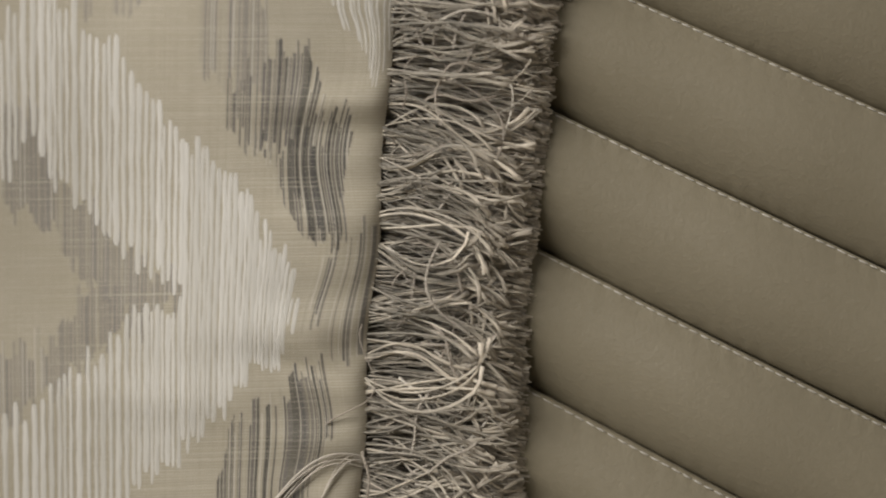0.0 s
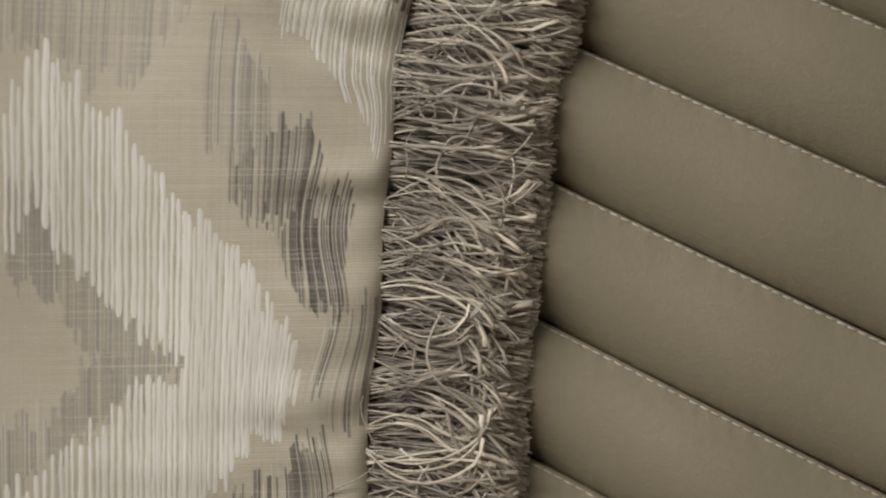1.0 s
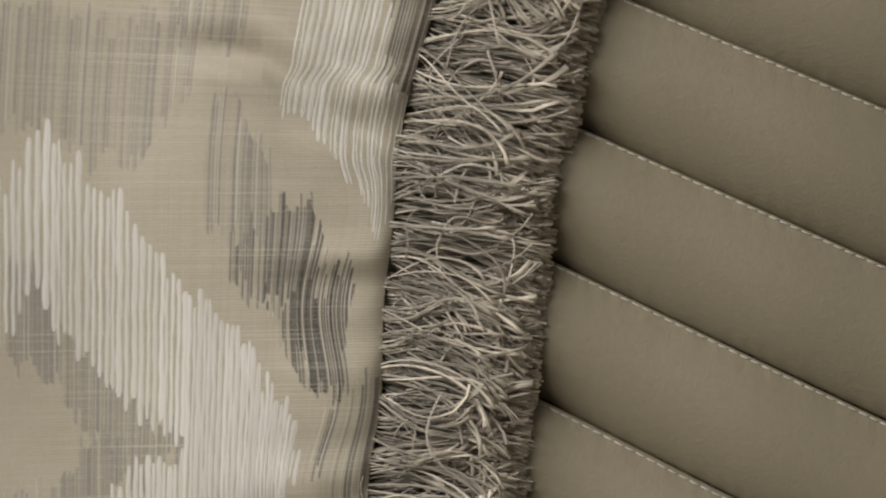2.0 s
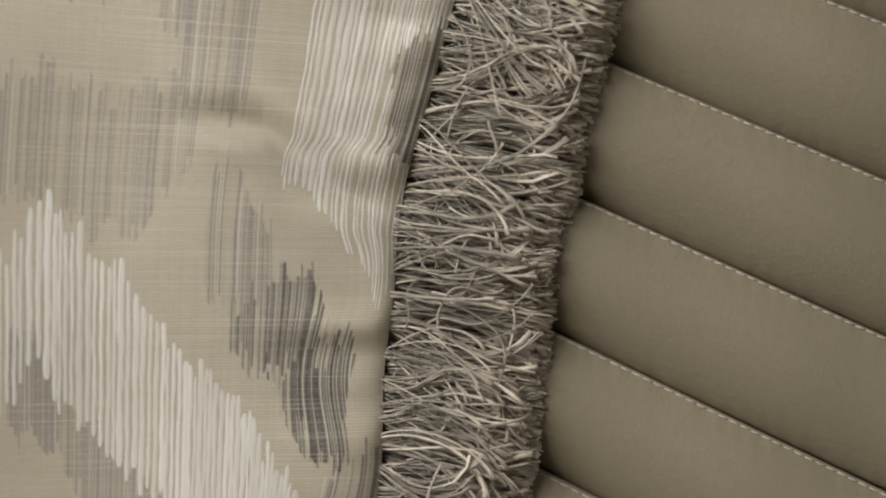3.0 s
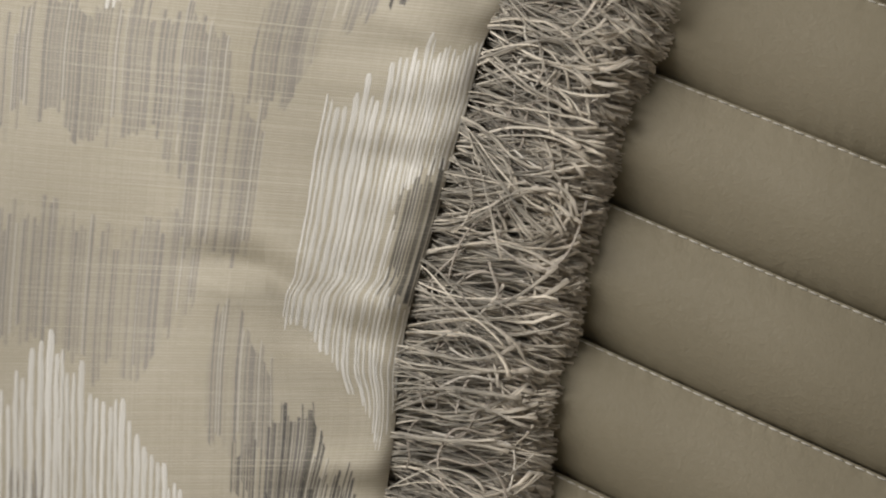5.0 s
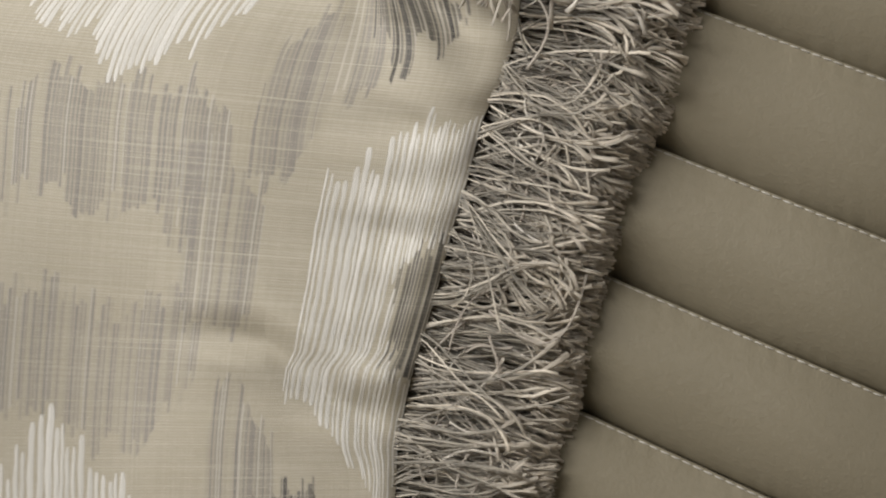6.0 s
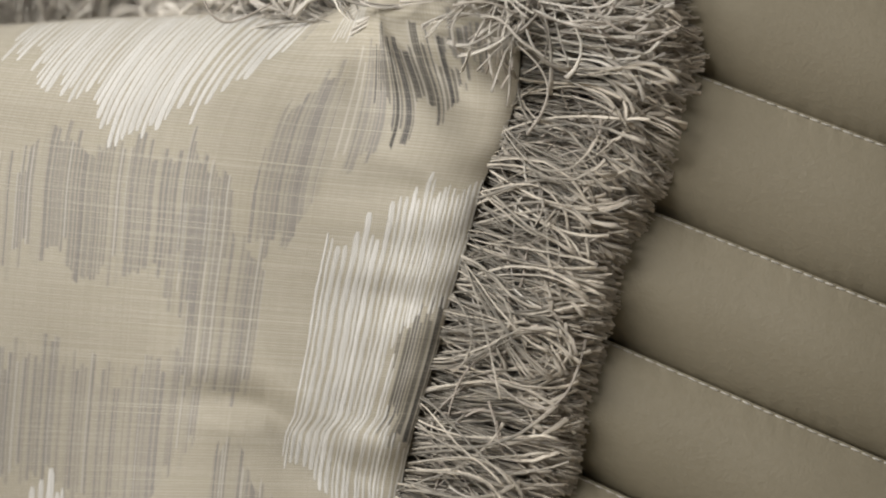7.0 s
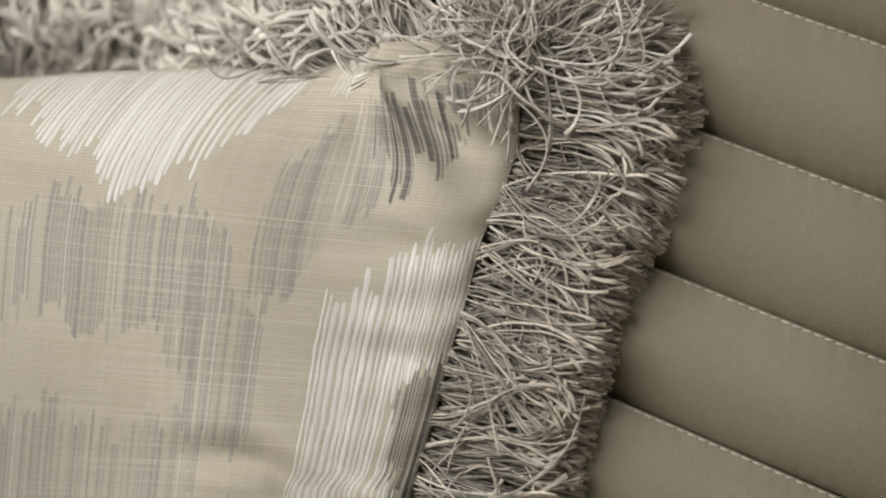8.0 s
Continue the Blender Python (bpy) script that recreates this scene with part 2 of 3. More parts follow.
def grid_faces(rows, cols, first=0):
    i = np.arange(rows - 1)[:, None] * cols + np.arange(cols - 1)[None]
    i = i.ravel() + first
    return np.stack([i, i + 1, i + cols + 1, i + cols], -1)


def box_mesh(name, x0, x1, y0, y1, z0, z1, mat, bevel=0.0):
    bm = bmesh.new()
    bmesh.ops.create_cube(bm, size=1)
    for p in bm.verts:
        p.co = Vector((x0 + (p.co.x + 0.5) * (x1 - x0), y0 + (p.co.y + 0.5) * (y1 - y0), z0 + (p.co.z + 0.5) * (z1 - z0)))
    if bevel:
        bmesh.ops.bevel(bm, geom=bm.edges[:], offset=bevel, segments=4, affect="EDGES", profile=0.5)
    me = bpy.data.meshes.new(name)
    bm.to_mesh(me)
    bm.free()
    me.materials.append(mat)
    return me


def tube(path, radius, sides=5, flat=1.0, turned=0.0):
    """Vertices and faces of a closed strand along path (n x 3); flat squeezes its section."""
    path = np.asarray(path, float)
    n = len(path)
    d = np.gradient(path, axis=0)
    d /= np.linalg.norm(d, axis=1)[:, None] + 1e-12
    side = np.cross(d, (0.13, 1.0, 0.21))
    side /= np.linalg.norm(side, axis=1)[:, None] + 1e-12
    up = np.cross(side, d)
    a = np.arange(sides) * 2 * np.pi / sides
    r = np.broadcast_to(np.asarray(radius, float), n)
    ring = side[:, None] * (np.cos(a) * math.cos(turned) - flat * np.sin(a) * math.sin(turned))[None, :, None] \
        + up[:, None] * (np.cos(a) * math.sin(turned) + flat * np.sin(a) * math.cos(turned))[None, :, None]
    v = (path[:, None] + ring * r[:, None, None]).reshape(-1, 3)
    i = np.arange(n - 1)[:, None] * sides
    j = np.arange(sides)[None]
    k = (j + 1) % sides
    f = np.stack([i + j, i + k, i + sides + k, i + sides + j], -1).reshape(-1, 4)
    return v, f


class Heap:
    """Gathers many strands into one mesh."""

    def __init__(self):
        self.v, self.f, self.n, self.along = [], [], 0, []

    def add(self, v, f, sides):
        self.v.append(v)
        self.f.extend((f + self.n).tolist())
        m = len(v)
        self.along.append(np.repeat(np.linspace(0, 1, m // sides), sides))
        self.f.append(list(range(self.n, self.n + sides))[::-1])
        self.f.append(list(range(self.n + m - sides, self.n + m)))
        self.n += m

    def mesh(self, name, mat):
        me = mesh_of(name, np.concatenate(self.v), self.f, mat)
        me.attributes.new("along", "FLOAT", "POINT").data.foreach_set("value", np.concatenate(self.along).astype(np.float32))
        return me


# ---------------------------------------------------------------- room
def wall(name, *size):
    return tagged(new(name, box_mesh(name, *size, WALL)), "plain off-white painted wall", "wall", kind="structure")


floor = tagged(new("floor", box_mesh("floor", -1.7, 2.3, -2.9, 0.5, -0.1, 0.0, FLOOR)), "plain brown oak floor", "floor", kind="structure")
ceiling = tagged(new("ceiling", box_mesh("ceiling", -1.7, 2.3, -2.9, 0.5, 2.6, 2.7, WALL)), "plain white ceiling", "ceiling", kind="structure")
wall("wall_north", -1.5, 2.1, 0.3, 0.5, 0.0, 2.6)
wall("wall_south", -1.5, 2.1, -2.9, -2.7, 0.0, 2.6)
wall("wall_east", 2.1, 2.3, -2.9, 0.5, 0.0, 2.6)
# the window wall, with its opening from y -2.5 to -0.6 and z 1.2 to 2.45
wall_west = tagged(new("wall_west"), "plain off-white wall with a window opening", "wall", kind="structure")
for piece in ((-2.9, -2.5, 0.0, 2.6), (-0.6, 0.5, 0.0, 2.6), (-2.5, -0.6, 0.0, 1.2), (-2.5, -0.6, 2.45, 2.6)):
    part_of("wall_section", box_mesh("wall_section", -1.7, -1.5, *piece, WALL), wall_west)

# ---------------------------------------------------------------- sofa
sofa = tagged(new("sofa"), "taupe leather sofa back with diagonal stitched channels", "sofa")
FIRST, LAST = -3, 8


def channel_height(k, u, q):
    u, q = np.asarray(u, float), np.asarray(q, float)
    swell = np.sin(np.pi * (0.15 + 0.85 * q ** 1.06)) ** 0.66
    drift = 1 + 0.06 * np.sin(u / 170 + k * 2.1) + 0.04 * np.sin(u / 61 + k)
    h = channel_base(u) + 0.0128 * swell * drift - 0.0015
    # small puckers that run out of the seams
    return h + 0.00022 * np.sin(u / 7.3 + 3 * np.sin(u / 40 + k)) * (np.exp(-q / 0.07) + np.exp(-(1 - q) / 0.09))


def build_channel(k):
    u = np.concatenate([np.arange(-1200, 700, 80), np.arange(700, 1660, 8), np.arange(1660, 2700, 40)]).astype(float)
    q = np.concatenate([[0.0, 0.01, 0.025, 0.045], np.linspace(0.07, 0.93, 22), [0.955, 0.975, 0.99, 1.0]])
    U, Q = np.meshgrid(u, q, indexing="ij")
    a, b = seam(k, U), seam(k + 1, U)
    h = channel_height(k, U, Q)
    front = at(U, a + (b - a) * Q, h)
    rows, cols = len(u), len(q)
    back = front[:, [-1, 0]].copy()
    back[..., 1] = 0.06 - np.minimum(channel_base(u), 0.03)[:, None]
    ring = np.concatenate([front, back], 1)
    f = grid_faces(rows, cols + 2).tolist()
    w = cols + 2
    f += [[i * w + w - 1, i * w, (i + 1) * w, (i + 1) * w + w - 1] for i in range(rows - 1)]
    f += [list(range(w))[::-1], list(range((rows - 1) * w, rows * w))]
    me = mesh_of("channel", ring.reshape(-1, 3), f, LEATHER)
    return part_of("channel", me, sofa)


for k in range(FIRST, LAST):
    build_channel(k)
part_of("seat", box_mesh("seat", -0.75, 0.75, -0.72, 0.06, 0.16, SEAT, LEATHER, 0.03), sofa, "plain taupe leather seat cushion")
part_of("plinth", box_mesh("plinth", -0.72, 0.72, -0.66, 0.28, 0.0, 0.158, LEATHER, 0.01), sofa)
part_of("back_frame", box_mesh("back_frame", -0.75, 0.75, 0.135, 0.28, 0.16, 1.16, LEATHER, 0.02), sofa)


# ---------------------------------------------------------------- cushion
# where the black threads beside the seam interrupt the ivory ones
DARK_TOP = ([607, 612, 630, 669], [-266, -301, -321, -331])
DARK_LOW = ([607, 621, 650, 669], [-250, -148, -92, -86])


def build_cover():
    c = np.concatenate([np.arange(RIGHT - WIDE, -170, 34), np.arange(-170, RIGHT - 30, 1.6), np.linspace(RIGHT - 30, RIGHT, 14)])
    v = np.concatenate([np.arange(UPPER, 960, 3.2), np.arange(960, LOWER, 30), [LOWER]])
    C, V = np.meshgrid(c, v, indexing="ij")
    u, w, h = cloth(C, V)
    p = at(u, w, h)
    me = mesh_of("front_cover", p.reshape(-1, 3), grid_faces(len(c), len(v)), COVER)
    # dyed warp threads: each area by its upper and its lower ends along c, then depth and share of the threads
    areas = [
        ([5, 35, 79, 88, 112, 152, 192, 217, 262, 328], [193, 174, 179, 298, 308, 337, 376, 415, 454, 488], [-60, 62, 102, 152, 193, 254, 304, 329], [334, 378, 403, 461, 539, 569, 533, 527], 0.26, 0.97),
        ([-60, 51, 102, 132, 182, 262], [610, 597, 575, 528, 481, 482], [-1, 39, 75, 101, 126, 162, 203, 264], [735, 707, 689, 661, 633, 620, 578, 545], 0.26, 0.97),
        ([347, 360, 371, 391, 414, 438, 464], [-29, -96, -116, -106, -68, -19, 20], [353, 373, 388, 407, 428, 446, 464], [106, 144, 135, 145, 174, 165, 136], 0.3, 0.75),
        ([396, 424, 442, 469, 487, 528], [148, 129, 120, 101, 96, 91], [396, 427, 437, 500, 528], [186, 235, 254, 257, 263], 0.78, 0.95),
        ([447, 603], [245, 247], [448, 479, 508, 532, 546, 588], [283, 293, 357, 401, 421, 422], 0.9, 0.5),
        ([508, 521, 554, 582, 622], [96, 111, 178, 193, 208], [531, 537, 569, 588, 613, 622], [323, 421, 426, 422, 316, 247], 1.0, 0.97),
        ([553, 564, 588, 621, 664], [509, 461, 412, 413, 396], [566, 596, 631, 660], [558, 589, 652, 635], 0.85, 0.38),
        ([390, 420, 450, 481, 512, 536, 555, 583, 604], [828, 750, 716, 693, 685, 662, 643, 639, 630], [412, 553, 572, 580, 604], [1000, 900, 837, 787, 748], 0.95, 0.8),
        ([-170, 17, 56, 96, 135, 175, 220, 255, 319], [-244, -249, -259, -245, -230, -211, -235, -250, -202], [-8, 40, 91, 141, 190, 225, 256, 283, 310, 319], [-21, -49, -20, 9, 9, 28, -29, -58, -77, -125], 0.15, 0.8),
        ([241, 276, 294], [-457, -516, -516], [253, 294], [-342, -332], 0.15, 0.7),
        ([272, 305, 327, 345, 396], [-516, -526, -516, -458, -420], [272, 309, 361, 379, 392, 396], [-188, -188, -178, -178, -188, -285], 0.2, 0.75),
        ([-170, -5, 25, 74, 118, 135, 189, 232, 260, 294, 331], [-564, -583, -652, -632, -598, -613, -608, -612, -622, -574, -526], [-40, 9, 58, 109, 155, 191, 246, 289, 331], [-407, -418, -428, -389, -399, -409, -409, -419, -429], 0.25, 0.8),
        ([361, 368, 384, 410, 434, 464, 524], [-500, -636, -706, -725, -733, -768, -774], [378, 414, 440, 458, 479, 524], [-442, -452, -511, -550, -585, -628], 0.2, 0.72),
        ([498, 555, 583, 606, 624], [-788, -793, -785, -760, -735], [506, 535, 552, 561, 596, 622], [-714, -638, -628, -667, -664, -716], 0.85, 1.0),
        ([604, 647], [-802, -798], [601, 645], [-760, -754], 0.6, 0.6),
        (*DARK_TOP, *DARK_LOW, 1.0, 0.95),
        ([150, 225, 330], [-862, -864, -864], [150, 225, 330], [-830, -820, -832], 0.2, 0.7),
    ]
    dice = np.random.default_rng(3)
    dyed, deep, pale = np.zeros_like(C), np.zeros_like(C), np.zeros_like(C)
    column = C[:, 0]
    for us, low, us_low, high, depth, share in areas:
        # threads of uneven width, with a lighter one now and then between two dyed ones
        lo, hi = (4.6, 8.4) if depth < 0.5 else (3.6, 7.0)
        starts = [us[0] - 1.0]
        while starts[-1] < us[-1]:
            starts.append(starts[-1] + dice.uniform(lo, hi) + (dice.random() < 0.12) * dice.uniform(2, 6))
        starts = np.array(starts)
        index = np.clip(np.searchsorted(starts, column) - 1, 0, len(starts) - 1)
        gap = (dice.uniform(1.8, 3.8, len(starts)) if depth < 0.5 else dice.uniform(1.1, 2.6, len(starts)))[index]
        between = ((column - starts[index]) < gap)[:, None]
        tuft = np.repeat(dice.random((len(starts) // 3 + 1, 2)), 3, 0)[:len(starts)]
        pick = (0.8 * dice.random((len(starts), 4)) + 0.2 * np.tile(tuft, 2))[index]
        luck = dice.random(len(starts))[index][:, None]
        a, b = np.interp(C, us, low), np.interp(C, us_low, high)
        inside = (C > us[0]) & (C < us[-1]) & (V > a + (pick[:, 0, None] - 0.5) * 70) & (V < b + (pick[:, 1, None] - 0.5) * 70)
        amount = np.where(luck < share, 0.62 + 0.32 * depth + 0.4 * (pick[:, 2, None] - 0.5), 0.2 - 0.1 * depth)
        amount = inside * amount * np.where(between, 0.32 - 0.20 * depth, 0.85 + 0.15 * depth)
        deep = np.where(amount > dyed, depth * (0.65 + 0.6 * pick[:, 3, None]), deep)
        dyed = np.maximum(dyed, amount)
        pale = np.maximum(pale, inside * between * (pick[:, 1, None] < 0.22 + 0.3 * depth))
    for name, field in (("dyed", dyed), ("deep", np.clip(deep, 0, 1)), ("pale", pale)):
        me.attributes.new(name, "FLOAT", "POINT").data.foreach_set("value", field.ravel().astype(np.float32))
    loop = np.empty(len(me.loops), np.int32)
    me.loops.foreach_get("vertex_index", loop)
    slant = 0.11 * smooth((150 - V) / 700) * smooth((V + 900) / 250 + 0.4)
    flat = np.stack([C.ravel() * G, -(V - slant * C).ravel() * G], -1)[loop]
    me.uv_layers.new(name="cloth").data.foreach_set("uv", flat.ravel().astype(np.float32))
    part_of("front_cover", me, cushion, "tan ikat cloth with grey dyed threads")
    # the back, pressed against the sofa
    c = np.linspace(RIGHT - WIDE, RIGHT, 40)
    v = np.linspace(UPPER, LOWER, 260)
    C, V = np.meshgrid(c, v, indexing="ij")
    u, w, h = cloth(C, V)
    rim = (np.minimum(np.minimum(RIGHT - C, C - RIGHT + WIDE), np.minimum(V - UPPER, LOWER - V)) < 1)
    p = at(u, w, np.where(rim, h - 0.0004, REST + 0.001 + channel_base(u) + 0.001 * np.cos(C / 300) ** 2))
    part_of("back_cover", mesh_of("back_cover", p[:, ::-1].reshape(-1, 3), grid_faces(40, 260), BACKING), cushion)


def build_yarns():
    """Raised ivory warp yarns, each one a part."""
    dice = np.random.default_rng(11)
    seam_top = ([471, 497, 514, 528, 549, 557, 570, 584, 592, 601, 612, 629, 649, 669], [-475, -432, -452, -491, -452, -501, -521, -546, -515, -570, -530, -556, -533, -544])
    seam_low = ([471, 479, 498, 520, 553, 581, 588, 616, 645, 659, 669], [-85, -68, -58, -72, -19, 5, 60, 85, 165, 110, 60])
    # first and last thread, upper ends, lower ends, raggedness, half width, gap, chance of a wide gap
    fields = [
        (-160, 262, ([-160, 13, 37, 70, 101, 131, 156, 182, 215, 241, 266], [20, 50, 8, -39, -11, 18, 47, 95, 66, 143, 158]),
         ([-160, 23, 34, 78, 88, 112, 152, 192, 217, 262], [290, 316, 245, 250, 317, 327, 356, 385, 434, 463]), 24, (2.8, 5.6), (1.0, 4.5), 0.45),
        (262, 322, ([260, 299, 329], [166, 205, 250]), ([262, 303, 325], [475, 493, 508]), 20, (2.8, 5.4), (0.4, 2.4), 0.25),
        (262, 322, ([262, 300, 325], [545, 535, 525]), ([266, 316, 336], [823, 805, 766]), 20, (2.6, 5.0), (0.6, 3.0), 0.3),
        (322, 543, ([329, 353, 374, 398, 429, 454, 479, 501, 529, 543], [253, 240, 305, 292, 312, 380, 415, 420, 505, 520]),
         ([316, 336, 373, 409, 440, 472, 505, 524, 538, 543], [805, 766, 748, 719, 662, 634, 632, 586, 557, 538]), 24, (2.6, 5.2), (0.3, 2.2), 0.22),
        (-160, 262, ([-160, 19, 45, 80, 122, 162, 183, 203, 233, 264], [800, 711, 698, 670, 623, 615, 592, 578, 549, 535]),
         ([-160, 150, 200, 262], [1000, 985, 880, 830]), 22, (2.8, 5.4), (1.5, 5.5), 0.5),
        (471, 597, seam_top, seam_low, 14, (1.6, 4.2), (0.9, 2.4), 0.3),
        (597, 669, seam_top, DARK_TOP, 14, (1.3, 2.7), (0.8, 2.2), 0.2),
        (604, 669, DARK_LOW, seam_low, 16, (1.2, 2.3), (0.6, 2.6), 0.2),
        (-150, 322, ([-150, 330], [-858, -858]), ([-150, -128, -77, 29, 70, 90, 135, 175, 213, 264, 285, 322], [-790, -782, -772, -690, -715, -680, -596, -620, -657, -672, -721, -782]), 22, (2.4, 4.6), (1.0, 3.4), 0.4),
        (372, 450, ([372, 450], [-866, -866]), ([372, 400, 450], [-822, -790, -812]), 14, (1.0, 2.0), (2.5, 6.0), 0.3),
    ]
    for c0, c1, tops, lows, rag, half, space, chance in fields:
        c = c0 + 1.0
        while c < c1:
            wide = dice.uniform(*half)
            step = wide * 2 + dice.uniform(*space) + (dice.random() < chance) * dice.uniform(2.0, 6.5)
            c += step / 2
            a = float(np.interp(c, *tops)) + dice.uniform(-rag, rag * 0.9) * 1.15
            b = float(np.interp(c, *lows)) + dice.uniform(-rag, rag)
            a, b = max(a, UPPER + 1.0), min(b, 1000)
            if b - a > 36 and c < c1 + 2:
                v = np.linspace(a, b, max(6, int((b - a) / 4.5)))
                wav = c + 0.5 * np.sin(v / 27 + c) + 0.35 * np.sin(v / 9.7 + 2 * c)
                taper = np.clip(np.minimum(v - a, b - v) / 6, 0.6, 1) * (1 + 0.10 * np.sin(v / 41 + 3 * c) + 0.07 * np.sin(v / 13 + c))
                # one flat ribbon of loosely laid filaments that follows the cloth
                rows = []
                for j in range(9):
                    across = -1 + j / 4
                    lift = 0.00002 + 0.00005 * (1 - across * across) - 0.000016 * (j in (2, 5))
                    u, w, h = cloth(wav + (across + 0.05 * np.sin(v / 31 + j * 1.7 + c)) * wide * taper, v)
                    rows.append(at(u, w, h + lift))
                p = np.stack(rows, 1)
                part_of("yarn", mesh_of("yarn", p.reshape(-1, 3), grid_faces(len(v), 9)[:, ::-1], WHITE), cushion)
            c += step / 2


def bent(start, angle, length, h0, h1, curl, wave, steps=8):
    """A path on the drawing that leaves start at an angle (0: to the right, 90: up), bends by curl and lies between two heights."""
    s = np.linspace(0, 1, steps)
    a = np.radians(angle + curl * (1.5 * s * s - 0.25)) + wave[0] * np.sin(wave[1] * s + wave[2])
    step = length / (steps - 1)
    u = start[0] + np.concatenate([[0], np.cumsum(np.cos(a[:-1]) * step)])
    v = start[1] - np.concatenate([[0], np.cumsum(np.sin(a[:-1]) * step)])
    return u, v, h0 + (h1 - h0) * s


def strand(heap, dice, start, angle, length, h0, h1, curl=0.0, thick=1.0, arch=0.0, ribbon=0.5, steps=9, wave=None):
    u, v, h = bent(start, angle, length, h0, h1, curl, wave or (dice.uniform(0, 0.13), dice.uniform(3, 9), dice.uniform(0, 6)), steps)
    s = np.linspace(0, 1, steps)
    h = np.maximum(h + REST + arch * np.sin(np.pi * s) + dice.normal(0, 0.0009) * np.sin(5.2 * s + dice.uniform(0, 6)) * (0.2 + s), REST + 0.001 + channel_base(u))
    line = at(u, v, h)
    size = dice.uniform(0.7, 1.35) * thick
    if dice.random() < ribbon:
        # a flat, crinkled yarn that opens out at its cut end
        fray = dice.normal(0, 1, (steps, 3)) * np.array([0.00012, 0.00014, 0.00016]) * (0.3 + s[:, None])
        r = size * 0.00033 * (0.72 + 0.2 * s + 0.85 * s ** 7) * dice.uniform(0.8, 1.25, steps)
        p, f = tube(line + fray, r, 6, dice.uniform(0.25, 0.5), dice.uniform(-0.6, 0.6) + 1.57 * (dice.random() < 0.3))
        heap.add(p, f, 6)
        return
    for ply in range(2 if dice.random() < 0.55 else 3):
        # the plies of one yarn part a little towards its cut end
        off = dice.normal(0, 1, (1, 3)) * np.array([0.00022, 0.00026, 0.00030]) * size
        fray = dice.normal(0, 1, (steps, 3)) * np.array([0.00009, 0.00013, 0.00013]) * (0.25 + s[:, None])
        r = size * 0.00020 * (0.85 + 0.6 * s ** 4) * dice.uniform(0.65, 1.4) * dice.uniform(0.75, 1.25, steps)
        p, f = tube(line + off * (0.7 + 1.0 * s[:, None] ** 3) + fray, r, 4, dice.uniform(0.35, 1.0), dice.uniform(0, 3))
        heap.add(p, f, 4)


